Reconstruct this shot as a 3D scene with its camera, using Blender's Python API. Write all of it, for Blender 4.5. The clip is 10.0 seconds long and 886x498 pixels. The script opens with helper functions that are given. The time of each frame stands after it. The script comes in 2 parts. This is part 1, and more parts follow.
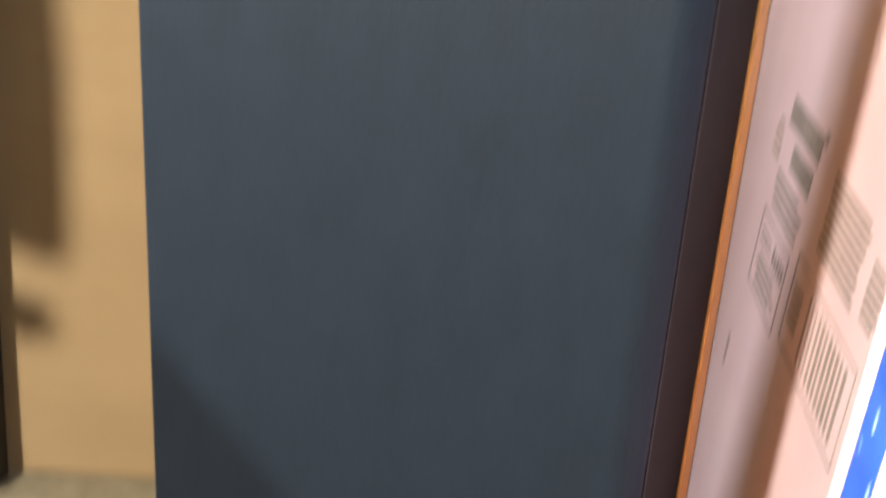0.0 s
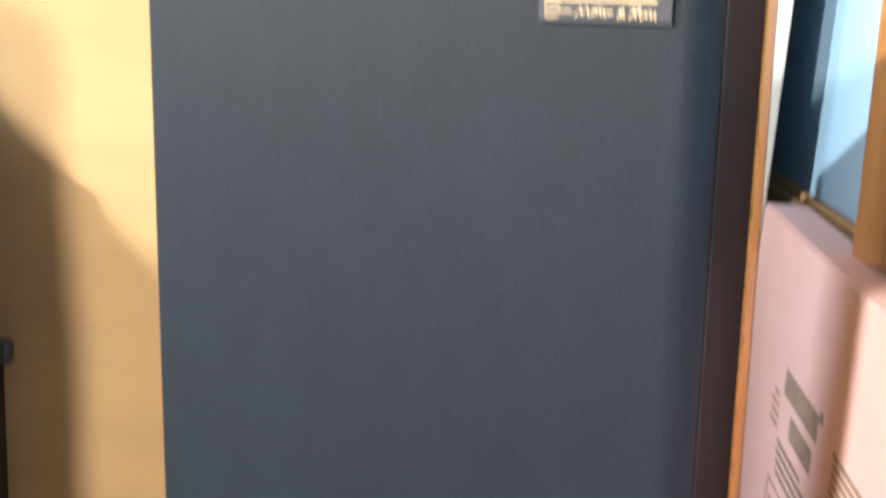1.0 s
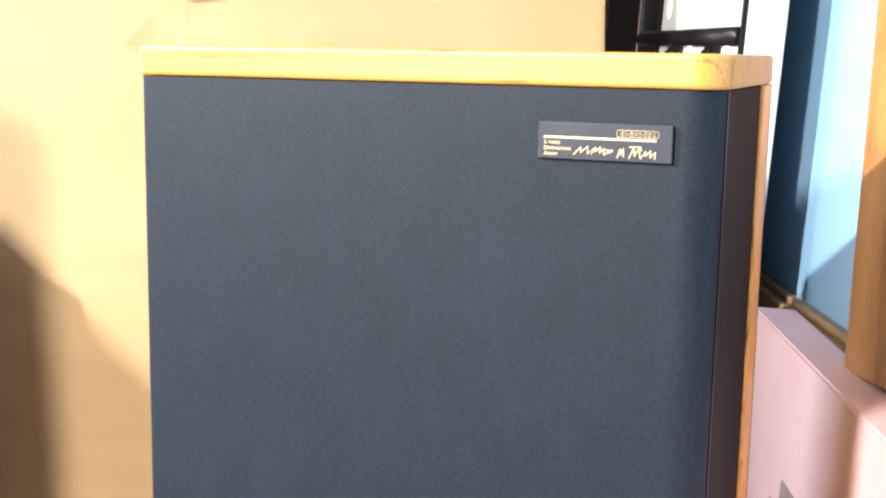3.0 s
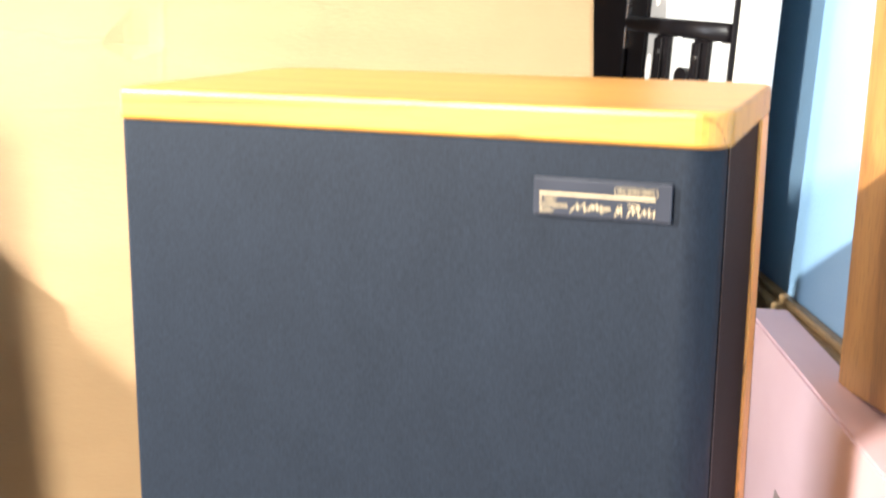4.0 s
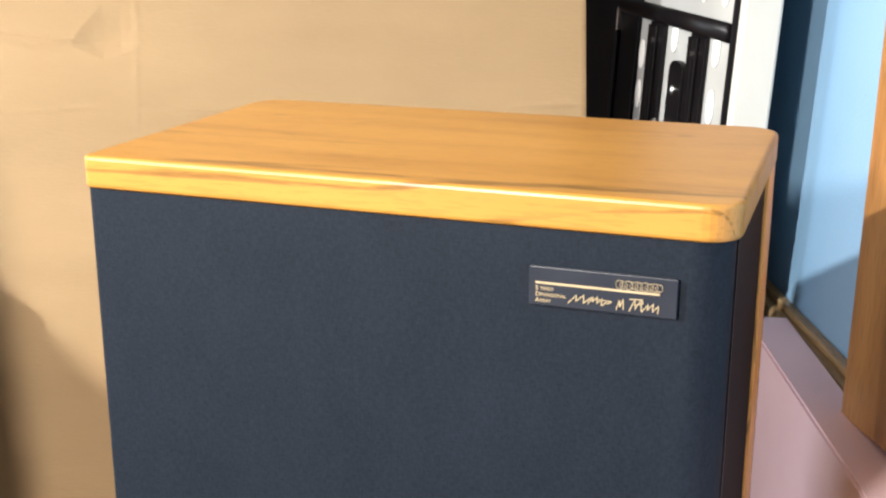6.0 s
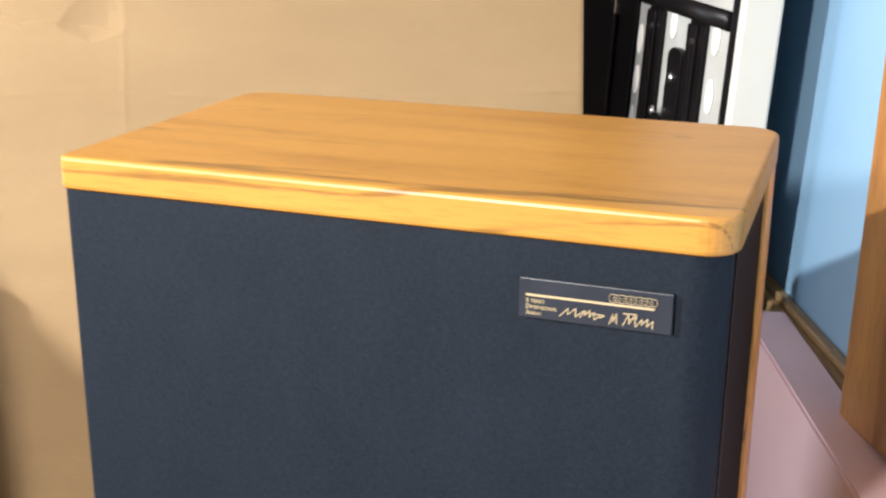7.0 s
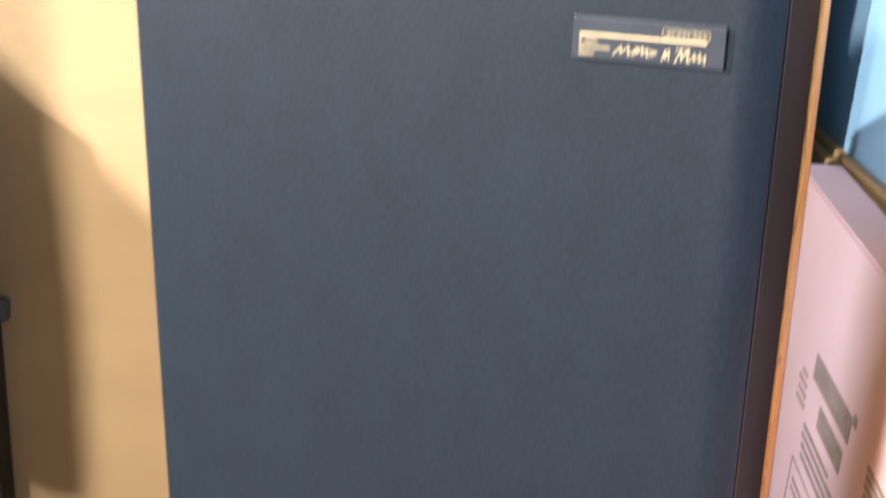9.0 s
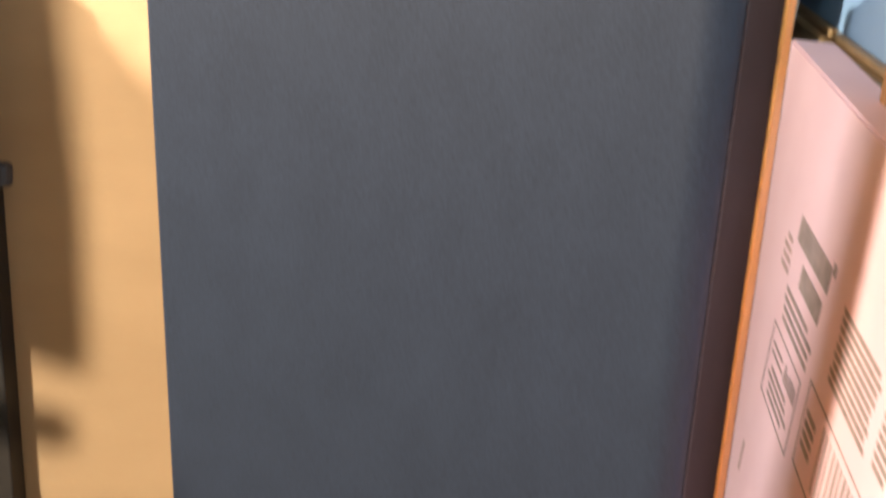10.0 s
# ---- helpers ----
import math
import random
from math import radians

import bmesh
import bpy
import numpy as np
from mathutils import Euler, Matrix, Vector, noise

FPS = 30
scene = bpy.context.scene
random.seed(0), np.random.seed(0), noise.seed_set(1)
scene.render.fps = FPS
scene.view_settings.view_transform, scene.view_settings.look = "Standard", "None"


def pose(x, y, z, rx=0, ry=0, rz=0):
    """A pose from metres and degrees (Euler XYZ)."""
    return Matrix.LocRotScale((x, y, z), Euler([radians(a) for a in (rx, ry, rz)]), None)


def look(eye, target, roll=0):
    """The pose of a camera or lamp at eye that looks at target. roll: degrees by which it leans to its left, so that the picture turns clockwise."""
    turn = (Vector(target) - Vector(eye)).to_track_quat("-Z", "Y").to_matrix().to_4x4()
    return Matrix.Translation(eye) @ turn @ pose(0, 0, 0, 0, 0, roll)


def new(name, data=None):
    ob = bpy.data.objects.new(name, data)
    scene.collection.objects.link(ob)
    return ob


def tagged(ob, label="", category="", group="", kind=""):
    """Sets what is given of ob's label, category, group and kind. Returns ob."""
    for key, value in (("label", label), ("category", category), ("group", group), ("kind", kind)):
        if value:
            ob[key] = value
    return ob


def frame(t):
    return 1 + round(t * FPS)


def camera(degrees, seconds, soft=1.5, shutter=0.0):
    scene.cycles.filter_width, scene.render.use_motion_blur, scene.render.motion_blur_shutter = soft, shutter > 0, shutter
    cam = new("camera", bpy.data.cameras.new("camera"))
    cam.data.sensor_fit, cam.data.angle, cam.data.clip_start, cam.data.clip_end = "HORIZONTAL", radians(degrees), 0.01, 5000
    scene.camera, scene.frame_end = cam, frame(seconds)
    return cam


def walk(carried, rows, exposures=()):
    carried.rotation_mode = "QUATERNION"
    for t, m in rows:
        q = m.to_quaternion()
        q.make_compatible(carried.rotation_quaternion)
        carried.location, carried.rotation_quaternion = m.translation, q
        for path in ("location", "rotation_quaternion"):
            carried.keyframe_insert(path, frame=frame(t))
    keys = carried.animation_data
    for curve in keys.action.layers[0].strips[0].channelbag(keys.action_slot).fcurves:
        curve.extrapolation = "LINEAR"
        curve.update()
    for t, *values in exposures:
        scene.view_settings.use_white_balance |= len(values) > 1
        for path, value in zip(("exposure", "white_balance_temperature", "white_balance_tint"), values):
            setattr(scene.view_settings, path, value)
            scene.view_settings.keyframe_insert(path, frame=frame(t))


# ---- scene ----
cam = camera(40.66, 10.0, soft=2.2, shutter=1.2)
walk(cam, [
    (0, pose(0.3243, -0.6949, 0.8912, 67.07, -3.66, 23.48)),
    (0.5, pose(0.3396, -0.7089, 0.9416, 72.95, -2.14, 22.89)),
    (1, pose(0.3233, -0.7153, 0.9715, 77.33, -1.13, 22.67)),
    (1.5, pose(0.3157, -0.7190, 0.9901, 80.19, -0.86, 22.25)),
    (2, pose(0.3070, -0.7209, 1.0049, 81.10, -1.15, 21.62)),
    (2.5, pose(0.3042, -0.7175, 1.0042, 81.21, -1.07, 21.47)),
    (4, pose(0.2840, -0.6825, 1.0796, 77.74, -0.50, 20.43)),
    (4.5, pose(0.2669, -0.6630, 1.1304, 76.47, -0.05, 19.44)),
    (5, pose(0.2620, -0.6525, 1.1437, 75.64, -0.01, 19.27)),
    (6.5, pose(0.2570, -0.6027, 1.1728, 73.26, -0.01, 19.93)),
    (7, pose(0.2547, -0.5901, 1.1768, 72.62, -0.36, 19.70)),
    (7.5, pose(0.2546, -0.5822, 1.1773, 71.91, -0.85, 19.32)),
    (8, pose(0.2607, -0.5831, 1.1559, 71.01, -0.90, 19.77)),
    (8.5, pose(0.2663, -0.6035, 1.1132, 70.34, -0.53, 21.54)),
    (9, pose(0.2760, -0.6331, 1.0680, 70.38, -1.08, 22.84)),
    (9.5, pose(0.2883, -0.6546, 1.0300, 69.29, -1.98, 23.52)),
    (10, pose(0.3088, -0.6773, 0.9872, 68.22, -2.22, 23.47)),
], exposures=[
    (0.0, 0.52, 6500, 4), (0.5, 0.55, 6500, -5), (1.0, 0.63, 6700, 8), (1.5, 0.76, 6400, 15), (2.5, 0.78, 6250, 10), (4.0, 0.92, 6300, 10), (5.0, 0.53, 6300, 10),
    (6.5, -0.1, 6150, 10), (7.5, -0.08, 6150, 11), (8.0, 0.02, 6200, 15), (8.3, 0.4, 5000, 8), (8.5, 0.82, 4250, 8), (8.8, 0.6, 5000, 2),
    (9.0, 0.75, 6200, 8), (9.5, 0.93, 7200, 18), (10.0, 0.90, 7200, 16)])

# ---------------------------------------------------------------- light
world = bpy.data.worlds.new("world")
scene.world = world
world.use_nodes = True
world.node_tree.nodes["Background"].inputs[0].default_value = (0.8, 0.9, 1.0, 1)
world.node_tree.nodes["Background"].inputs[1].default_value = 0.25


def area_lamp(name, eye, target, size, watts, colour):
    data = bpy.data.lights.new(name, "AREA")
    data.shape, data.size, data.energy, data.color = "DISK", size, watts, colour
    ob = new(name, data)
    ob.matrix_world = look(eye, target)
    return ob


def spot_lamp(name, eye, target, radius, watts, colour, cone, blend):
    data = bpy.data.lights.new(name, "SPOT")
    data.shadow_soft_size, data.energy, data.color = radius, watts, colour
    data.spot_size, data.spot_blend = radians(cone), blend
    ob = new(name, data)
    ob.matrix_world = look(eye, target)
    return ob


area_lamp("front_lamp", (-0.55, -2.1, 1.75), (0.0, 0.0, 0.8), 0.19, 110, (1.0, 0.92, 0.80))
# unseen second lamp: its cone rim stands in for a blocker's straight slanting shadow edge
spot_lamp("cone_cut_lamp", (-1.19, -0.95, 1.66), (-0.501, -0.672, 2.329), 0.017, 270, (1.0, 0.98, 0.90), 172, 0.008)


# unseen fill in the side wall's opening, added to brighten foam and blue wall
side_fill = bpy.data.lights.new("side_fill", "AREA")
side_fill.shape, side_fill.size, side_fill.size_y = "RECTANGLE", 0.70, 1.5
side_fill.energy, side_fill.color = 64, (0.90, 0.94, 1.0)
new("side_fill", side_fill).matrix_world = pose(0, 0, 0, 0, 0, 21.5) @ look((-2.95, 0.73, 1.3), (0.0, 0.62, 0.9))


# ---------------------------------------------------------------- materials
def mat(name, colour, rough=0.6, metal=0.0, sheen=0.0):
    m = bpy.data.materials.new(name)
    m.use_nodes = True
    b = m.node_tree.nodes["Principled BSDF"]
    b.inputs["Base Color"].default_value = (*colour, 1)
    b.inputs["Roughness"].default_value = rough
    b.inputs["Metallic"].default_value = metal
    b.inputs["Sheen Weight"].default_value = sheen
    return m


def textured(name, dark, light, scale=(8, 8, 8), rough=0.6, bump=0.15, fine=60, metal=0.0, dist=0.004, contrast=(0.3, 0.7)):
    """Two scales of noise: broad mottling in the colour, fine grain in the relief and the gloss."""
    m = mat(name, light, rough, metal)
    n, l = m.node_tree.nodes, m.node_tree.links
    b = n["Principled BSDF"]
    tc = n.new("ShaderNodeTexCoord")
    mp = n.new("ShaderNodeMapping")
    mp.inputs["Scale"].default_value = scale
    l.new(tc.outputs["Object"], mp.inputs["Vector"])
    big = n.new("ShaderNodeTexNoise")
    big.inputs["Scale"].default_value, big.inputs["Detail"].default_value = 1.0, 6
    l.new(mp.outputs["Vector"], big.inputs["Vector"])
    ramp = n.new("ShaderNodeValToRGB")
    ramp.color_ramp.elements[0].color, ramp.color_ramp.elements[1].color = (*dark, 1), (*light, 1)
    ramp.color_ramp.elements[0].position, ramp.color_ramp.elements[1].position = contrast
    l.new(big.outputs["Fac"], ramp.inputs["Fac"])
    l.new(ramp.outputs["Color"], b.inputs["Base Color"])
    small = n.new("ShaderNodeTexNoise")
    small.inputs["Scale"].default_value, small.inputs["Detail"].default_value = fine, 4
    l.new(mp.outputs["Vector"], small.inputs["Vector"])
    bp = n.new("ShaderNodeBump")
    bp.inputs["Strength"].default_value, bp.inputs["Distance"].default_value = bump, dist
    l.new(small.outputs["Fac"], bp.inputs["Height"])
    l.new(bp.outputs["Normal"], b.inputs["Normal"])
    mr = n.new("ShaderNodeMapRange")
    mr.inputs["To Min"].default_value, mr.inputs["To Max"].default_value = rough - 0.08, min(1, rough + 0.1)
    l.new(small.outputs["Fac"], mr.inputs["Value"])
    l.new(mr.outputs["Result"], b.inputs["Roughness"])
    return m


def wood(name, dark, mid, light, along="x", rough=0.4, ring=1.0, coat=0.2, lines=0.55, pore=0.75, wave=300.0):
    """Oak: quiet broad tone, short pores along the grain and a few wandering dark year lines under thin varnish."""
    m = mat(name, mid, rough)
    n, l = m.node_tree.nodes, m.node_tree.links
    b = n["Principled BSDF"]
    b.inputs["Coat Weight"].default_value, b.inputs["Coat Roughness"].default_value = coat, 0.25
    tc = n.new("ShaderNodeTexCoord")

    def grain(stretch, scale, detail, distortion=0.0, shift=0.0):
        mp = n.new("ShaderNodeMapping")
        mp.inputs["Scale"].default_value = {"x": (stretch, 1, 1), "y": (1, stretch, 1), "z": (1, 1, stretch)}[along]
        mp.inputs["Location"].default_value = (shift, shift * 0.7, shift * 0.3)
        l.new(tc.outputs["Object"], mp.inputs["Vector"])
        no = n.new("ShaderNodeTexNoise")
        no.inputs["Scale"].default_value, no.inputs["Detail"].default_value, no.inputs["Distortion"].default_value = scale, detail, distortion
        l.new(mp.outputs["Vector"], no.inputs["Vector"])
        return no.outputs["Fac"]

    def remap(value, a, c, lo, hi):
        mr = n.new("ShaderNodeMapRange")
        mr.interpolation_type = "SMOOTHSTEP"
        mr.inputs["From Min"].default_value, mr.inputs["From Max"].default_value = a, c
        mr.inputs["To Min"].default_value, mr.inputs["To Max"].default_value = lo, hi
        l.new(value, mr.inputs["Value"])
        return mr.outputs["Result"]

    def calc(op, a, c):
        ma = n.new("ShaderNodeMath")
        ma.operation = op
        for k, v in enumerate((a, c)):
            if isinstance(v, float):
                ma.inputs[k].default_value = v
            else:
                l.new(v, ma.inputs[k])
        return ma.outputs["Value"]

    ramp = n.new("ShaderNodeValToRGB")
    e = ramp.color_ramp.elements
    e[0].position, e[0].color = 0.25, (*dark, 1)
    e[1].position, e[1].color = 0.75, (*light, 1)
    k = e.new(0.42)
    k.color = (*mid, 1)
    l.new(grain(0.12, 30 * ring, 4, 0.3), ramp.inputs["Fac"])
    pores = remap(grain(0.10, 520 * ring, 2), 0.36, 0.50, pore, 1.0)
    rings = calc("SINE", calc("MULTIPLY", grain(0.10, 7 * ring, 3, 0.5, 3.1), wave), 0.0)
    thin = remap(rings, 0.90, 1.0, 0.0, 1.0)
    here = remap(grain(0.16, 11 * ring, 3, 0.0, 7.3), 0.46, 0.58, 0.0, 1.0)
    broken = remap(grain(0.10, 260 * ring, 2, 0.0, 1.7), 0.38, 0.52, 0.2, 1.0)
    veil = calc("MULTIPLY", calc("MULTIPLY", thin, here), calc("MULTIPLY", broken, lines))
    shade = calc("MULTIPLY", pores, calc("SUBTRACT", 1.0, veil))
    mul = n.new("ShaderNodeMix")
    mul.data_type, mul.blend_type = "RGBA", "MULTIPLY"
    mul.inputs["Factor"].default_value = 1.0
    l.new(ramp.outputs["Color"], mul.inputs["A"])
    l.new(shade, mul.inputs["B"])
    l.new(mul.outputs["Result"], b.inputs["Base Color"])
    bp = n.new("ShaderNodeBump")
    bp.inputs["Strength"].default_value, bp.inputs["Distance"].default_value = 0.10, 0.0008
    l.new(shade, bp.inputs["Height"])
    l.new(bp.outputs["Normal"], b.inputs["Normal"])
    return m


def fabric(name, dark, light):
    """Woven speaker cloth: speckled threads, a broad soft gloss and faint dust."""
    m = mat(name, light, 0.6, 0.0, 0.0)
    n, l = m.node_tree.nodes, m.node_tree.links
    b = n["Principled BSDF"]
    b.inputs["Specular IOR Level"].default_value = 0.14
    tc = n.new("ShaderNodeTexCoord")
    facs = []
    for sc, scale, detail in (((1, 1, 0.6), 24, 10), ((1, 1, 0.35), 700, 2), ((0.35, 1, 1), 700, 2)):
        mp = n.new("ShaderNodeMapping")
        mp.inputs["Scale"].default_value = sc
        l.new(tc.outputs["Object"], mp.inputs["Vector"])
        no = n.new("ShaderNodeTexNoise")
        no.inputs["Scale"].default_value, no.inputs["Detail"].default_value, no.inputs["Roughness"].default_value = scale, detail, 0.75
        l.new(mp.outputs["Vector"], no.inputs["Vector"])
        facs.append(no.outputs["Fac"])
    thread = n.new("ShaderNodeMath")
    thread.operation = "ADD"
    l.new(facs[1], thread.inputs[0])
    l.new(facs[2], thread.inputs[1])
    mixf = n.new("ShaderNodeMath")
    mixf.operation = "MULTIPLY_ADD"
    mixf.inputs[1].default_value = 0.6
    l.new(thread.outputs["Value"], mixf.inputs[0])
    dust = n.new("ShaderNodeMath")
    dust.operation = "MULTIPLY_ADD"
    dust.inputs[1].default_value, dust.inputs[2].default_value = 0.35, 0.33
    l.new(facs[0], dust.inputs[0])
    l.new(dust.outputs["Value"], mixf.inputs[2])
    ramp = n.new("ShaderNodeValToRGB")
    ramp.color_ramp.elements[0].position, ramp.color_ramp.elements[1].position = 0.75, 1.0
    ramp.color_ramp.elements[0].color, ramp.color_ramp.elements[1].color = (*dark, 1), (*light, 1)
    half = n.new("ShaderNodeMath")
    half.operation = "MULTIPLY"
    half.inputs[1].default_value = 0.8
    l.new(mixf.outputs["Value"], half.inputs[0])
    l.new(half.outputs["Value"], ramp.inputs["Fac"])
    l.new(ramp.outputs["Color"], b.inputs["Base Color"])
    bp = n.new("ShaderNodeBump")
    bp.inputs["Strength"].default_value, bp.inputs["Distance"].default_value = 0.12, 0.0005
    l.new(thread.outputs["Value"], bp.inputs["Height"])
    l.new(bp.outputs["Normal"], b.inputs["Normal"])
    return m


M_OAK = wood("oak_veneer", (0.33, 0.138, 0.020), (0.41, 0.183, 0.028), (0.47, 0.218, 0.037), "x", rough=0.42, coat=0.10, lines=0.52, pore=0.87, wave=170.0)
M_OAK_POST = wood("oak_trim_wood", (0.52, 0.215, 0.042), (0.68, 0.295, 0.060), (0.74, 0.34, 0.075), "z", coat=0.05)
M_PINE = wood("pine_board_wood", (0.15, 0.055, 0.012), (0.30, 0.13, 0.034), (0.38, 0.18, 0.05), "z", ring=0.8, coat=0.1, lines=0.7)
M_CLOTH = fabric("grille_cloth", (0.0049, 0.0070, 0.0113), (0.0102, 0.0145, 0.0230))
M_VINYL = textured("black_brown_vinyl", (0.010, 0.0068, 0.0078), (0.015, 0.0100, 0.0115), (20, 20, 20), 0.75, 0.2, 30)
M_PLATE = textured("plate_black", (0.016, 0.018, 0.026), (0.024, 0.026, 0.036), (30, 30, 30), 0.35, 0.05, 20)
M_GOLD = mat("champagne_metal", (0.52, 0.40, 0.24), 0.45, 0.3)
M_CARD = textured("cardboard", (0.465, 0.318, 0.172), (0.535, 0.372, 0.205), (3, 3, 9), 0.85, 0.12, 30)
M_BLUE = textured("blue_wall_paint", (0.185, 0.31, 0.455), (0.21, 0.345, 0.50), (4, 4, 4), 0.6, 0.12, 60)
M_CREAM = textured("tan_wall_paint", (0.075, 0.050, 0.030), (0.10, 0.068, 0.042), (3, 3, 3), 0.8, 0.1, 60)
M_CEIL = textured("ceiling_paint", (0.085, 0.070, 0.052), (0.11, 0.090, 0.070), (3, 3, 3), 0.9, 0.1, 60)
M_FLOOR = textured("carpet_pile", (0.20, 0.16, 0.10), (0.31, 0.255, 0.17), (30, 30, 30), 0.95, 0.8, 20)
M_FOAM = textured("pink_foam", (0.76, 0.53, 0.575), (0.81, 0.59, 0.635), (10, 10, 10), 0.75, 0.16, 40)
M_INK = textured("grey_ink", (0.25, 0.20, 0.18), (0.36, 0.28, 0.26), (60, 60, 60), 0.8, 0.0, 10)
M_WHITE = textured("white_enamel", (0.55, 0.53, 0.485), (0.61, 0.59, 0.545), (6, 6, 6), 0.4, 0.05, 40)
M_BLACK = textured("black_gloss_steel", (0.004, 0.0035, 0.004), (0.007, 0.006, 0.007), (20, 20, 20), 0.3, 0.05, 30)
M_STEEL = textured("bright_steel", (0.55, 0.55, 0.55), (0.7, 0.7, 0.7), (60, 60, 60), 0.25, 0.05, 20, metal=1.0)
M_DARK = textured("dark_plastic", (0.010, 0.009, 0.008), (0.022, 0.018, 0.014), (14, 14, 14), 0.5, 0.15, 20)
M_BLUEFILM = textured("blue_film", (0.02, 0.07, 0.42), (0.04, 0.13, 0.60), (12, 12, 30), 0.3, 0.1, 30)

# dark brown for the added box that blocks side light
M_BLOCKER = wood("blocker_brown", (0.020, 0.011, 0.006), (0.040, 0.022, 0.011), (0.055, 0.030, 0.015), "x", coat=0.05)
M_RAIL = wood("rail_wood", (0.18, 0.11, 0.05), (0.30, 0.19, 0.09), (0.36, 0.24, 0.12), "y", coat=0.05)
M_CARD_FLAP = textured("cardboard_inner", (0.34, 0.22, 0.125), (0.42, 0.28, 0.16), (3, 3, 9), 0.85, 0.12, 30)
M_INK_FAINT = textured("faint_ink", (0.42, 0.30, 0.28), (0.50, 0.36, 0.33), (60, 60, 60), 0.8, 0.0, 10)
M_GREYWHITE = textured("pale_grey_steel", (0.33, 0.33, 0.32), (0.40, 0.40, 0.39), (8, 8, 8), 0.45, 0.05, 40)
M_LATCH = textured("grey_plastic", (0.02, 0.02, 0.024), (0.035, 0.035, 0.04), (30, 30, 30), 0.5, 0.1, 20)
M_TAPE_LIGHT = textured("pale_blue_wear", (0.10, 0.22, 0.65), (0.45, 0.60, 0.85), (20, 20, 40), 0.4, 0.1, 30)

for dull, level in ((M_VINYL, 0.12), (M_DARK, 0.15), (M_BLACK, 0.14), (M_PLATE, 0.3)):
    dull.node_tree.nodes["Principled BSDF"].inputs["Specular IOR Level"].default_value = level
M_SLOT = textured("white_slot_rim", (0.72, 0.72, 0.70), (0.80, 0.80, 0.78), (20, 20, 20), 0.35, 0.05, 30)

# ---------------------------------------------------------------- building helpers
ROOM = pose(0, 0, 0, 0, 0, 21.5)


def thing(name, label, category, m=None, group="", kind=""):
    ob = new(name)
    ob.empty_display_size = 0.05
    if m is not None:
        ob.matrix_world = m
    return tagged(ob, label, category, group, kind)


def part(name, bm, material, parent=None, label="", m=None, smooth=False):
    me = bpy.data.meshes.new(name)
    bm.normal_update()
    bm.to_mesh(me)
    bm.free()
    for k in (material if isinstance(material, (list, tuple)) else [material]):
        me.materials.append(k)
    if smooth:
        for p in me.polygons:
            p.use_smooth = True
    ob = new(name, me)
    if parent is not None:
        ob.parent = parent
    if m is not None:
        ob.matrix_basis = m
    if label:
        ob["label"] = label
    return ob


def box(bm, x0, x1, y0, y1, z0, z1, bevel=0.0, seg=2):
    r = bmesh.ops.create_cube(bm, size=1)
    for v in r["verts"]:
        v.co = Vector(((x0 + x1) / 2 + v.co.x * (x1 - x0), (y0 + y1) / 2 + v.co.y * (y1 - y0), (z0 + z1) / 2 + v.co.z * (z1 - z0)))
    if bevel:
        es = {e for v in r["verts"] for e in v.link_edges}
        bmesh.ops.bevel(bm, geom=list(es), offset=bevel, segments=seg, affect="EDGES", profile=0.5)
    return bm


def slab(bm, outline, z0, z1, bevel=0.0, seg=3):
    """A plate with the given outline (x, y), its upper and lower rims rounded."""
    low = [bm.verts.new((px, py, z0)) for px, py in outline]
    f = bm.faces.new(low)
    r = bmesh.ops.extrude_face_region(bm, geom=[f])
    up = [v for v in r["geom"] if isinstance(v, bmesh.types.BMVert)]
    for v in up:
        v.co.z = z1
    bmesh.ops.recalc_face_normals(bm, faces=bm.faces)
    if bevel:
        es = [e for e in bm.edges if abs(e.verts[0].co.z - e.verts[1].co.z) < 1e-6]
        bmesh.ops.bevel(bm, geom=es, offset=bevel, segments=seg, affect="EDGES", profile=0.5)
    return bm


def rounded(x0, x1, y0, y1, radii, seg=8):
    """Outline of a rectangle with corner radii (front-left, front-right, back-right, back-left)."""
    pts = []
    for (cx, cy, a), r in zip(((x0, y0, 180), (x1, y0, 270), (x1, y1, 0), (x0, y1, 90)), radii):
        ox, oy = cx + (r if cx == x0 else -r), cy + (r if cy == y0 else -r)
        for k in range(seg + 1):
            t = radians(a + 90 * k / seg)
            pts.append((ox + r * math.cos(t), oy + r * math.sin(t)))
    return pts


def B(*a, **k):
    return box(bmesh.new(), *a, **k)


def cyl(bm, r, depth, m, seg=20):
    bmesh.ops.create_cone(bm, cap_ends=True, segments=seg, radius1=r, radius2=r, depth=depth, matrix=m)
    return bm


# ---------------------------------------------------------------- room
S_BASE, WLEAN = 0.4036, 3.2
WALL = ROOM @ pose(S_BASE, 0, 0, 0, WLEAN, 0)
tagged(part("floor", B(-3.1, 0.62, -5.6, 1.4, -0.06, 0.0), M_FLOOR, m=ROOM), "light tan carpeted floor", "floor", kind="structure")
tagged(part("wall_right", B(0.0, 0.1, -5.6, 1.3, -0.02, 2.45), M_BLUE, m=WALL), "light blue painted wall beside the loudspeaker", "wall", kind="structure")
for nm, args, lb in (
        ("wall_back", (-3.0, 0.56, 1.2, 1.3, 0.0, 2.4), "brown painted wall behind the cardboard"),
        ("wall_front", (-3.0, 0.56, -5.6, -5.5, 0.0, 2.4), "brown painted end wall")):
    tagged(part(nm, B(*args), M_CREAM, m=ROOM), lb, "wall", kind="structure")
bm = B(-3.1, -3.0, -5.6, 0.0, 0.0, 2.4)
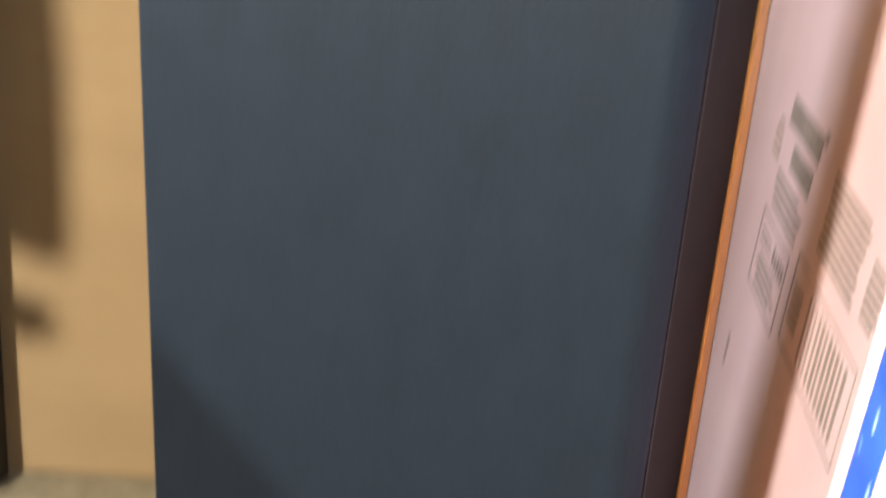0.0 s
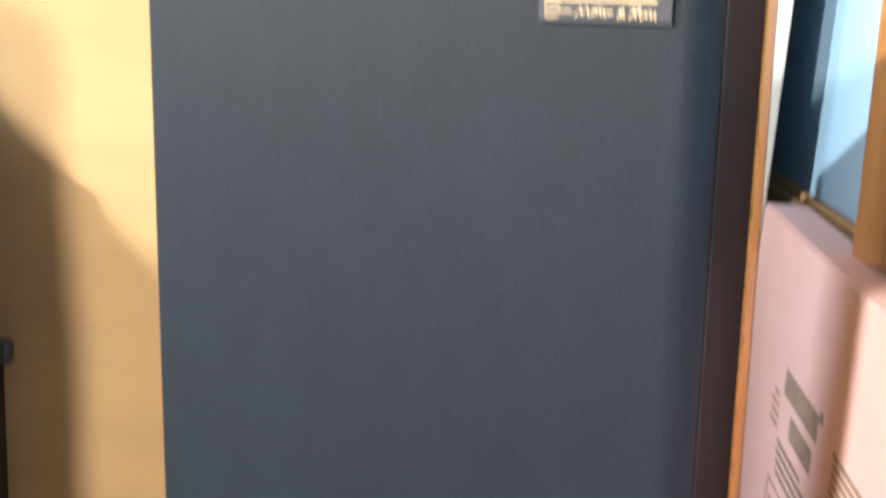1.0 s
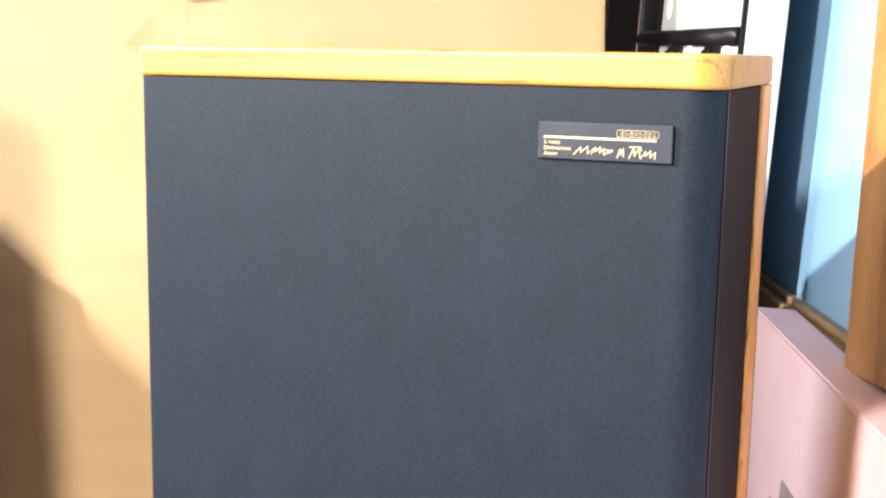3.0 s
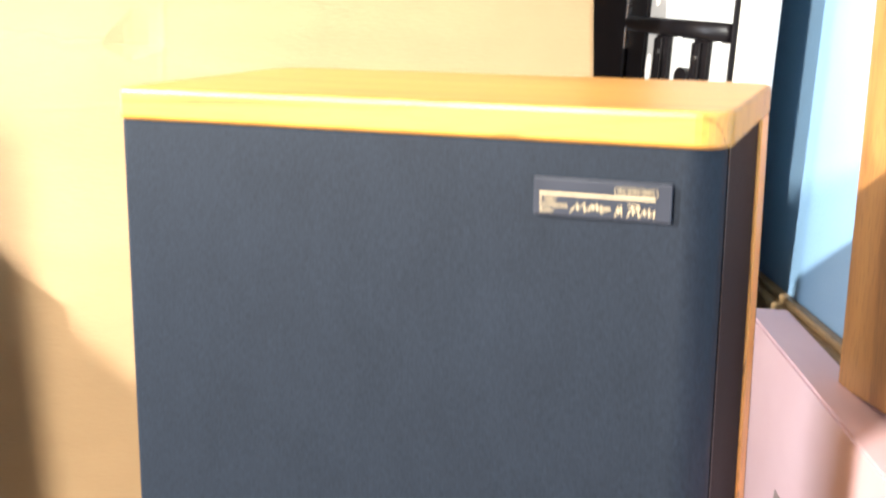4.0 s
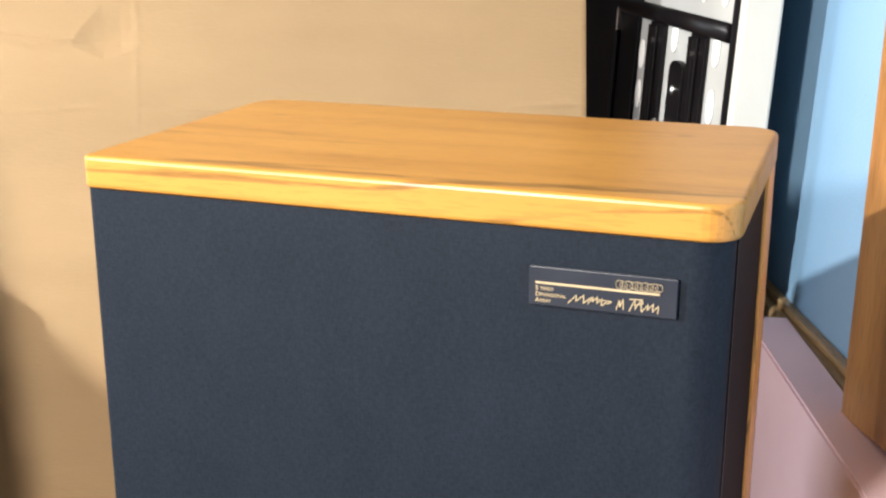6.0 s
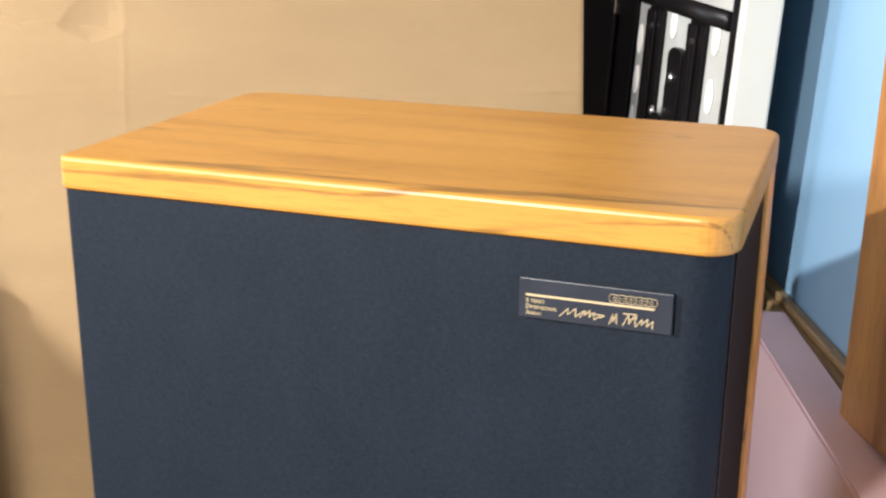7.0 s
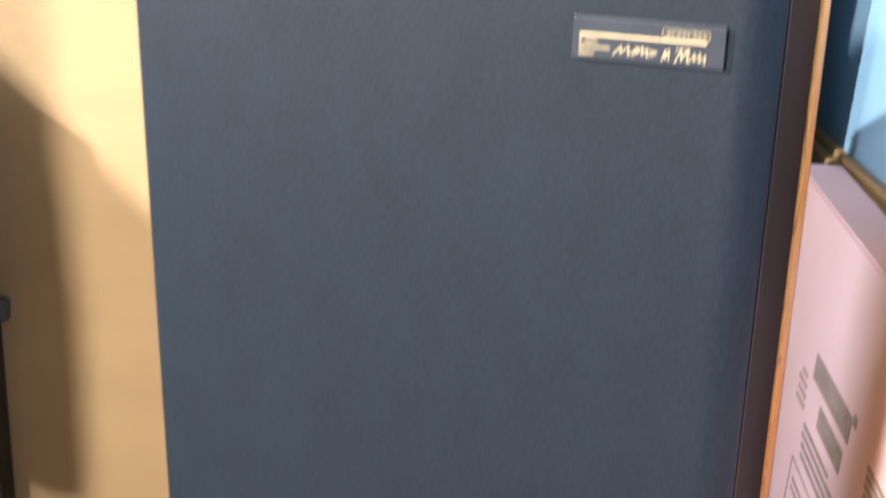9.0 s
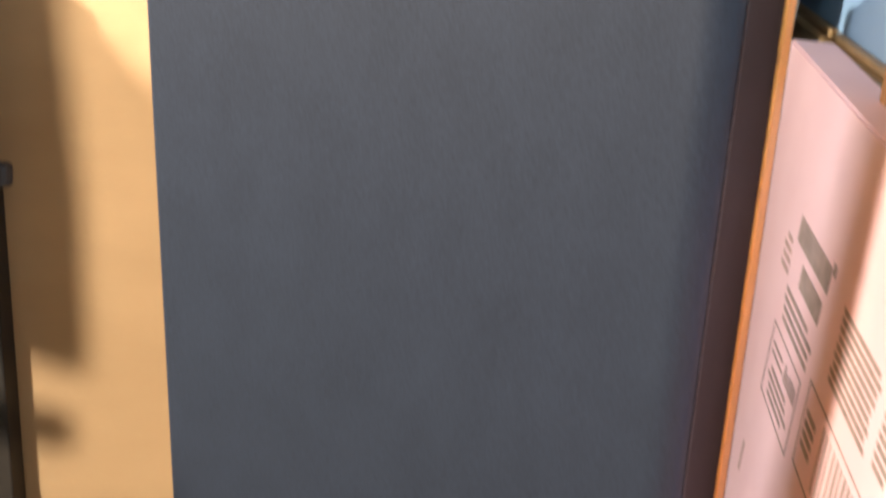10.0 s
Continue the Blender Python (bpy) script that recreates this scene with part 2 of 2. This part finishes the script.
box(bm, -3.1, -3.0, 1.1, 1.3, 0.0, 2.4)
box(bm, -3.1, -3.0, 0.0, 1.1, 0.0, 0.50)
box(bm, -3.1, -3.0, 0.0, 1.1, 2.10, 2.4)
tagged(part("wall_left", bm, M_CREAM, m=ROOM), "brown painted side wall with an opening for the added fill light", "wall", kind="structure")
tagged(part("ceiling", B(-3.0, 0.56, -5.5, 1.2, 2.4, 2.46), M_CEIL, m=ROOM), "dull brown painted ceiling", "ceiling", kind="structure")
bm = B(-0.022, -0.0002, -1.2, 1.19, 0.703, 0.729, bevel=0.004)
box(bm, -0.012, -0.0002, -1.2, 1.19, 0.7292, 0.738, bevel=0.002)
tagged(part("trim", bm, M_RAIL, m=WALL), "brown wooden rail along the blue wall", "trim", kind="structure")

# ---------------------------------------------------------------- loudspeaker
ZC, ZT, WID, DEP = 0.9925, 1.0135, 0.406, 0.243
spk = thing("loudspeaker", "tall floor loudspeaker with dark cloth grille and oak top cap", "loudspeaker")
part("top_cap", slab(bmesh.new(), rounded(-WID / 2, WID / 2, -0.003, DEP, (0.006, 0.020, 0.022, 0.022)), ZC, ZT, 0.0028), M_OAK, spk, "oak veneered top cap with rounded corners")
GX0, GX1, GD = -0.2025, 0.1995, 0.030
outline = [(GX0, GD)]
for cx, cy, rad, a0 in ((GX0 + 0.005, 0.005, 0.005, 180), (GX1 - 0.022, 0.022, 0.022, 270)):
    arc = [(cx + rad * math.cos(radians(a0 + 9 * k)), cy + rad * math.sin(radians(a0 + 9 * k))) for k in range(11)]
    if a0 == 180:
        outline += [(GX0, 0.006)] + arc + [(GX0 + 0.0062, 0.0)]
    else:
        outline += [(GX1 - 0.0235, 0.0)] + arc + [(GX1, 0.0235)]
outline.append((GX1, GD))
grille = part("grille", slab(bmesh.new(), outline, 0.05, ZC - 0.0005, 0.0), M_CLOTH, spk, "dark blue-grey woven cloth grille", smooth=True)
grille.data.set_sharp_from_angle(angle=radians(50))
part("seam", B(0.1975, 0.2001, 0.0202, 0.0226, 0.05, ZC - 0.001), M_BLACK, grille, "dark folded seam of the cloth")
part("cabinet", B(-0.1985, 0.1990, 0.0302, 0.190, 0.03, ZC - 0.0005, bevel=0.001), M_VINYL, spk, "black-brown vinyl cabinet body")
for sx in (-1, 1):
    part("side_trim", B(min(sx * 0.180, sx * 0.2015), max(sx * 0.180, sx * 0.2015), 0.1902, 0.234, 0.03, ZC - 0.0005, bevel=0.0015), M_OAK_POST, spk, "vertical oak side strip")
part("back_panel", B(-0.2012, 0.2012, 0.2342, 0.2395, 0.03, ZC - 0.0005), M_VINYL, spk)
part("plinth", B(-0.19, 0.19, 0.012, 0.235, 0.0, 0.03), M_VINYL, spk)

# name plate
BX0, BX1, BZ0, BZ1 = 0.0896, 0.1723, 0.9485, 0.9711
plate = part("name_plate", B(BX0, BX1, -0.0032, -0.0002, BZ0, BZ1, bevel=0.0006), M_PLATE, spk, "black name plate with gold print")


def pl(u, v):
    """A place on the name plate, from 0 to 1 across and down."""
    return BX0 + (BX1 - BX0) * u, BZ1 - (BZ1 - BZ0) * v


def plate_bar(bm, u0, v0, u1, v1, lean=0.0):
    x0, z1 = pl(u0, v0)
    x1, z0 = pl(u1, v1)
    d = lean * (z1 - z0)
    vs = [bm.verts.new((px, py, pz)) for py in (-0.0038, -0.0031) for px, pz in ((x0, z0), (x1, z0), (x1 + d, z1), (x0 + d, z1))]
    for q in ((0, 1, 2, 3), (7, 6, 5, 4), (0, 4, 5, 1), (1, 5, 6, 2), (2, 6, 7, 3), (3, 7, 4, 0)):
        bm.faces.new([vs[k] for k in q])
    bmesh.ops.recalc_face_normals(bm, faces=bm.faces)
    return bm


part("rule", plate_bar(bmesh.new(), 0.047, 0.385, 0.885, 0.435), M_GOLD, plate, "gold rule")


def plate_stroke(bm, points, width):
    """A thin raised line through places on the plate (metres wide), joints overlapping."""
    at = [Vector((pl(u, v)[0], pl(u, v)[1])) for u, v in points]
    for p, q in zip(at, at[1:]):
        d = (q - p).normalized()
        side = Vector((-d.y, d.x)) * width / 2
        p, q = p - d * width * 0.3, q + d * width * 0.3
        vs = [bm.verts.new((c.x, y, c.y)) for y in (-0.0036, -0.0031) for c in (p - side, q - side, q + side, p + side)]
        for f in ((0, 1, 2, 3), (7, 6, 5, 4), (0, 4, 5, 1), (1, 5, 6, 2), (2, 6, 7, 3), (3, 7, 4, 0)):
            bm.faces.new([vs[k] for k in f])
    bmesh.ops.recalc_face_normals(bm, faces=bm.faces)
    return bm


def plate_ring(bm, u, v, ru, rv, width, a0=0, a1=360):
    n = 12
    return plate_stroke(bm, [(u + ru * math.cos(radians(a0 + (a1 - a0) * k / n)), v - rv * math.sin(radians(a0 + (a1 - a0) * k / n))) for k in range(n + 1)], width)


# a row of rounded marks inside a wavy outline
bm = bmesh.new()
for k in range(8):
    plate_ring(bm, 0.628 + k * 0.0335, 0.262, 0.010, 0.042, 0.00028)
    if k % 3 != 1:
        plate_stroke(bm, [(0.6385 + k * 0.0335, 0.19), (0.6385 + k * 0.0335, 0.31)], 0.00028)
for v, sign in ((0.165, -1), (0.345, 1)):
    plate_stroke(bm, [(0.606 + 0.0118 * k, v + 0.012 * sign * math.sin(k * 1.3)) for k in range(25)], 0.0003)
plate_ring(bm, 0.606, 0.255, 0.012, 0.09, 0.0003, 90, 270)
plate_ring(bm, 0.889, 0.255, 0.012, 0.09, 0.0003, -90, 90)
part("emblem", bm, M_GOLD, plate, "gold outlined emblem")
# slanting strokes the size of the handwriting
bm = bmesh.new()
for u0, u1, v0, v1, n in ((0.283, 0.412, 0.62, 0.86, 5), (0.414, 0.505, 0.62, 0.83, 6), (0.508, 0.560, 0.72, 0.84, 3), (0.604, 0.650, 0.62, 0.90, 4), (0.692, 0.772, 0.58, 0.90, 4), (0.778, 0.882, 0.66, 0.89, 6)):
    plate_stroke(bm, [(u0 + (u1 - u0) * (k / n + (0.16 if k % 2 else -0.05)), (v0 + 0.02 * (k % 3) if k % 2 else v1 - 0.03 * (k % 3))) for k in range(n + 1)], 0.0005)
plate_stroke(bm, [(0.430, 0.69), (0.566, 0.71)], 0.00045)
plate_stroke(bm, [(0.690, 0.60), (0.772, 0.585), (0.778, 0.68), (0.724, 0.74)], 0.0005)
part("handwriting_bars", bm, M_GOLD, plate, "gold handwriting-like strokes")


def words(text, place, size, depth, material, parent, name):
    cu = bpy.data.curves.new(name, "FONT")
    cu.body, cu.size, cu.extrude, cu.resolution_u = text, size, depth, 3
    tmp = new("tmp", cu)
    me = bpy.data.meshes.new_from_object(tmp.evaluated_get(bpy.context.evaluated_depsgraph_get()))
    bpy.data.objects.remove(tmp)
    me.name = name
    me.materials.clear()
    me.materials.append(material)
    ob = new(name, me)
    ob.parent = parent
    ob.matrix_basis = place
    return ob


for first, rest, v in (("S", "TEREO", 0.60), ("D", "IMENSIONAL", 0.755), ("A", "RRAY", 0.91)):
    x0, z0 = pl(0.047, v)
    words(first, pose(x0, -0.0034, z0, 90), 0.0036, 0.0003, M_GOLD, plate, "lettering")
    words(rest, pose(x0 + 0.0026, -0.0034, z0 + 0.0001, 90), 0.0026, 0.0003, M_GOLD, plate, "lettering")

# ---------------------------------------------------------------- cardboard
SHEET = ROOM @ pose(0, 0.515, 0.002, -12.7)


def crease_height(s):
    """Height of the crease that runs from the sheet's free side to its upright fold."""
    if s < -0.371:
        return 1.036 + 0.12 * (-0.371 - s) + 0.0022 * math.sin(s * 95) + 0.0012 * math.sin(s * 231)
    return 1.036 - 0.035 * (s + 0.371)


def sheet_relief(s, z):
    """Forward bulge of the sheet: an upright fold, a crease that opens into a dent, scuffs and faint waves."""
    d = 0.004 * noise.noise(Vector((s * 2.3, z * 1.7, 0.3))) + 0.0005 * noise.noise(Vector((s * 14, z * 11, 4.1)))
    if s < -0.3:
        d += 0.022 * (-0.3 - s)
    d += 0.0007 * math.exp(-((s + 0.299) / 0.004) ** 2)
    if s < -0.295:
        dz = z - crease_height(s)
        along = s + 0.373
        if along > 0:
            deep = min(0.0065, 0.26 * along) * min(1.0, (-0.295 - s) / 0.022)
            reach = min(0.045, 0.003 + 1.15 * along) if dz > 0 else 0.004 + 0.017 * max(0.0, 1.0 - abs(along - 0.037) / 0.045)
            d -= deep * max(0.0, 1.0 - abs(dz) / reach) * (1.0 + 0.35 * noise.noise(Vector((s * 35, z * 35, 7.7))))
        fade = math.exp(-((s + 0.42) / 0.08) ** 2) * min(1.0, max(0.0, (-0.335 - s) / 0.03))
        d -= 0.0012 * fade * math.exp(-(dz / 0.0022) ** 2)
        d += 0.0012 * fade * math.exp(-((dz + 0.007) / 0.006) ** 2)
    wrinkle = 0.5 + noise.noise(Vector((s * 20, 0, 2)))
    d += 0.0009 * math.exp(-((z - 0.957 + 0.003 * math.sin(s * 24)) / 0.0035) ** 2) * wrinkle
    d += 0.0012 * math.exp(-((s - 0.196) / 0.009) ** 2 - ((z - 0.962) / 0.006) ** 2)
    return -d


def steps(lo, hi, fine_lo, fine_hi, coarse, fine):
    """Places from lo to hi, close together between fine_lo and fine_hi."""
    n0, n1, n2 = (max(1, round((b - a) / c)) for a, b, c in ((lo, fine_lo, coarse), (fine_lo, fine_hi, fine), (fine_hi, hi, coarse)))
    return [lo + (fine_lo - lo) * k / n0 for k in range(n0)] + [fine_lo + (fine_hi - fine_lo) * k / n1 for k in range(n1)] + [fine_hi + (hi - fine_hi) * k / n2 for k in range(n2 + 1)]


bm = bmesh.new()
across, up = steps(-1.4, 0.2270, -0.50, -0.285, 0.007, 0.0016), steps(0.0, 1.58, 0.94, 1.09, 0.009, 0.0013)
grid_v = [[bm.verts.new((s, sheet_relief(s, z), z)) for s in across] for z in up]
for a, b in zip(grid_v, grid_v[1:]):
    for i in range(len(across) - 1):
        bm.faces.new((a[i], a[i + 1], b[i + 1], b[i]))
bmesh.ops.solidify(bm, geom=bm.faces[:], thickness=-0.005)
cb = part("cardboard_sheet", bm, M_CARD, m=SHEET, smooth=True)
tagged(cb, "large creased brown cardboard sheet leaning against the wall", "cardboard")

bm = slab(bmesh.new(), [(-0.303, 1.096), (-0.250, 1.103), (-0.120, 1.114), (0.05, 1.128), (0.20, 1.15), (0.20, 1.45), (-0.30, 1.45)], 0.0, 0.006)
for v in bm.verts:
    v.co = Vector((v.co.x, -0.012 - v.co.z + 0.004 * math.sin(v.co.x * 9), v.co.y))
flap = part("cardboard_flap", bm, M_CARD_FLAP, m=SHEET)
tagged(flap, "torn cardboard flap hanging on the big sheet", "cardboard")

# ---------------------------------------------------------------- foam board
FOAM_TURN = math.degrees(math.atan2(-0.949, 0.316))
fm = pose(0.127, 0.617, 0.0, 0, 0, FOAM_TURN) @ pose(0, 0, 0, -3.2)
foam = thing("foam_board", "thick pink insulation foam board with grey printing leaning upright", "foam board", fm)
bm = bmesh.new()
box(bm, -0.029, 0.95, -0.006, 0.0435, 0.0, 0.7345)
es = [e for e in bm.edges]
bmesh.ops.bevel(bm, geom=es, offset=0.0025, segments=2, affect="EDGES")
panel = part("panel", bm, M_FOAM, foam)


def ink_bars(rects):
    bm = bmesh.new()
    for x0, x1, z0, z1 in rects:
        box(bm, x0, x1, -0.0066, -0.0056, z0 - 0.005, z1 - 0.005)
    return bm


def frame_bars(x0, x1, z0, z1, w=0.0015):
    return [(x0, x1, z0, z0 + w), (x0, x1, z1 - w, z1), (x0, x0 + w, z0 + w, z1 - w), (x1 - w, x1, z0 + w, z1 - w)]


rng = random.Random(4)
part("print_heading", ink_bars([(0.182, 0.315, 0.586, 0.611), (0.318, 0.328, 0.607, 0.617)]), M_INK, panel, "bold grey printed bar")
part("print_heading", ink_bars([(0.222, 0.308, 0.553, 0.575)]), M_INK, panel, "bold grey printed bar")
part("print_side_lines", ink_bars([(0.135 + rng.uniform(0, 0.01), 0.172 - rng.uniform(0, 0.01), 0.545 + k * 0.010, 0.550 + k * 0.010) for k in range(4)]), M_INK_FAINT, panel)
part("print_block", ink_bars([(0.180 + rng.uniform(0, 0.012), 0.310 - rng.uniform(0, 0.03), 0.505 + k * 0.0095, 0.5095 + k * 0.0095) for k in range(4)]), M_INK, panel)
rects = frame_bars(0.165, 0.300, 0.415, 0.492)
rects += [(0.175 + rng.uniform(0, 0.02), 0.288 - rng.uniform(0, 0.03), 0.424 + k * 0.0085, 0.428 + k * 0.0085) for k in range(4)]
rects += [(0.240 + k * 0.011, 0.246 + k * 0.011, 0.462, 0.474 + rng.uniform(0, 0.006)) for k in range(5)]
rects += [(0.178, 0.232, 0.464, 0.467), (0.178, 0.225, 0.473, 0.476)]
part("print_box", ink_bars(rects), M_INK, panel)
part("print_paragraph", ink_bars([(0.372 + rng.uniform(0, 0.006), 0.500 - rng.uniform(0, 0.012), 0.534 + k * 0.0078, 0.5385 + k * 0.0078) for k in range(9)]), M_INK, panel)
rects = frame_bars(0.328, 0.545, 0.428, 0.510)
rects += [(0.338, 0.372, 0.452 + k * 0.010, 0.457 + k * 0.010) for k in range(4)]
rects += [(0.395 + k * 0.0125, 0.395 + k * 0.0125 + rng.choice((0.003, 0.005, 0.0065)), 0.438, 0.500) for k in range(11)]
part("print_barred_box", ink_bars(rects), M_INK, panel)
part("print_paragraph", ink_bars([(0.515 + rng.uniform(0, 0.004), 0.558 - rng.uniform(0, 0.01), 0.540 + k * 0.008, 0.5445 + k * 0.008) for k in range(6)]), M_INK, panel)
part("dent", B(0.144, 0.149, -0.0070, -0.0056, 0.300, 0.334, bevel=0.0005), M_INK_FAINT, panel, "small grey scuff")
tape = part("edge_tape", B(0.582, 0.632, -0.0069, -0.0056, 0.0045, 0.730), M_BLUEFILM, foam, "blue glossy tape strip")
for k in range(26):
    z, x = 0.10 + 0.023 * k + rng.uniform(-0.004, 0.004), rng.choice((0.590, 0.604, 0.616, 0.622)) + rng.uniform(-0.003, 0.003)
    part("worn_fleck", B(x, x + rng.uniform(0.002, 0.005), -0.0074, -0.0068, z, z + rng.uniform(0.006, 0.017), bevel=0.0002, seg=1), M_TAPE_LIGHT, tape)

# ---------------------------------------------------------------- pine board
brd = part("pine_board", B(-0.0235, 0.0, -0.27, 0.0, 0.0, 0.62, bevel=0.003), M_PINE, m=WALL @ pose(-0.0225, 0.300, 0.726, -6.0))
tagged(brd, "varnished pine board standing upright against the wall rail", "board")

# ---------------------------------------------------------------- slotted white unit with black rails
unit = thing("slotted_panel", "white slotted metal panel with black rails leaning on the wall", "panel", ROOM @ pose(0.303, 0.564, 0.0, 0, 3.3, 6))
part("casing", B(0.0, 0.043, 0.0, 0.66, 0.0, 1.5, bevel=0.003), M_WHITE, unit, "white enamelled casing")
part("inner_face", B(-0.0020, -0.0002, 0.016, 0.335, 0.3, 1.48), M_GREYWHITE, unit, "pale grey slotted face")
part("edge_strip", B(-0.006, -0.0002, 0.0095, 0.0150, 0.2, 1.48, bevel=0.001), M_BLACK, unit, "thin black edge strip")
part("side_plate", B(-0.006, -0.0002, 0.440, 0.655, 0.2, 1.48, bevel=0.003), M_BLACK, unit, "black glossy plate")
part("upright", B(-0.005, -0.0002, 0.340, 0.428, 0.3, 1.48, bevel=0.005), M_BLACK, unit, "black steel upright")
# one edge strip: gleam put in as bright steel above, black where it fades
part("upright_edge", B(-0.012, -0.0002, 0.4190, 0.4230, 1.0, 1.48, bevel=0.0015), M_STEEL, unit, "edge strip, its gleam put in as bright steel")
part("upright_edge", B(-0.010, -0.0002, 0.4190, 0.4230, 0.3, 0.9995, bevel=0.0015), M_BLACK, unit)
bm = cyl(bmesh.new(), 0.0105, 0.403, pose(-0.0070, 0.2170, 1.0365, 90) @ Matrix.Diagonal((0.6, 1, 1, 1)), 20)
part("crossbar", bm, M_BLACK, unit, "black steel crossbar", smooth=True)
for y0, y1 in ((0.226, 0.288), (0.080, 0.136)):
    w = y1 - y0
    r = part("rail", B(-0.0055, -0.0021, y0, y1, 0.35, 1.0255, bevel=0.0015), M_BLACK, unit, "black steel rail")
    for f0, f1, h in ((0.0, 0.34, 0.0075), (0.42, 0.62, 0.0100), (0.70, 1.0, 0.0085)):
        part("rail_rib", B(-h, -0.0054, y0 + f0 * w, y0 + f1 * w, 0.36, 1.024 - 0.004 * f0, bevel=0.0014), M_BLACK, r)
    part("rivet", cyl(bmesh.new(), 0.0042, 0.004, pose(-0.0105, y0 + 0.031, 1.004, 0, 90), 12), M_STEEL, r)
bm = slab(bmesh.new(), [(0.024 * math.cos(radians(a)), 0.012 * math.sin(radians(a))) for a in range(0, 181, 20)] + [(-0.024, -0.30), (0.024, -0.30)], 0, 0.008, 0.001)
br = part("bracket", bm, M_BLACK, unit, "black tilting bracket", m=Matrix(((0, 0, -1, -0.0025), (1, 0, 0, 0.162), (0, 1, 0, 0.978), (0, 0, 0, 1))))
part("bracket_foot", B(-0.012, -0.0025, 0.184, 0.218, 0.80, 0.905, bevel=0.003), M_BLACK, unit, "black bracket foot")
for y, z in ((0.166, 0.955), (0.203, 0.909)):
    bm = bmesh.new()
    bmesh.ops.create_uvsphere(bm, u_segments=14, v_segments=8, radius=0.0065, matrix=Matrix.Translation((-0.011 if y < 0.2 else -0.017, y, z)) @ Matrix.Diagonal((0.5, 1, 1, 1)))
    part("bolt", bm, M_STEEL, unit, "bright bolt head", smooth=True)
for y, z_list in ((0.055, [0.70 + 0.063 * k for k in range(6)]), (0.195, [0.70 + 0.063 * k for k in range(6)]), (0.318, [0.72 + 0.052 * k for k in range(6)]),
                  (0.045, [1.08, 1.15, 1.22]), (0.11, [1.08, 1.15, 1.22]), (0.175, [1.08, 1.15, 1.22]), (0.24, [1.08, 1.15, 1.22]), (0.30, [1.08, 1.15, 1.22])):
    for z in z_list:
        bm = slab(bmesh.new(), [(0.009 * math.cos(radians(a)), 0.019 * math.sin(radians(a))) for a in range(0, 360, 24)], 0, 0.003, 0.001, 1)
        part("slot", bm, M_SLOT, unit, m=Matrix(((0, 0, -1, -0.0021), (1, 0, 0, y), (0, 1, 0, z), (0, 0, 0, 1))))

# ---------------------------------------------------------------- dark case and what stands on it
case = thing("equipment_case", "black equipment case standing against the cardboard", "case", SHEET)
bm = slab(bmesh.new(), [(-0.85, 0.0), (-0.490, 0.0), (-0.521, 0.508), (-0.85, 0.508)], 0.004, 0.045, 0.003)
part("body", bm, M_DARK, case, m=Matrix(((1, 0, 0, 0), (0, 0, -1, -0.012), (0, 1, 0, 0), (0, 0, 0, 1))))
part("latch", B(-0.540, -0.506, -0.044, -0.020, 0.5085, 0.538, bevel=0.006), M_LATCH, case, "grey plastic latch")
# added box just out of view; keeps side light off the cardboard's left
blocker = part("side_light_blocker", B(-0.80, -0.5320, -0.155, -0.016, 0.539, 0.795, bevel=0.004), M_BLOCKER, m=SHEET)
tagged(blocker, "added dark brown box on the black case that blocks side light", "box")

# unseen body, outline shaped so the front lamp throws the cardboard's left shadow
stand = thing("left_shadow_caster", "unseen dark body on legs, shaped to cast the shadow on the cardboard", "cabinet")
bm = slab(bmesh.new(), [(-0.79, 0.546), (-0.626, 0.546), (-0.654, 0.72), (-0.696, 0.90), (-0.718, 1.02), (-0.738, 1.06), (-0.77, 1.078), (-0.79, 1.075)], 0, 0.05)
part("body", bm, M_DARK, stand, m=Matrix(((1, 0, 0, 0), (-0.12, 0, 1, -0.19), (0, 1, 0, 0), (0, 0, 0, 1))))
part("crossbar", B(-0.80, -0.600, -0.15, -0.12, 0.485, 0.522, bevel=0.008), M_BLACK, stand)
for lx in (-0.775, -0.69):
    part("leg", B(lx - 0.012, lx + 0.012, -0.15, -0.12, 0.0, 0.58), M_BLACK, stand)
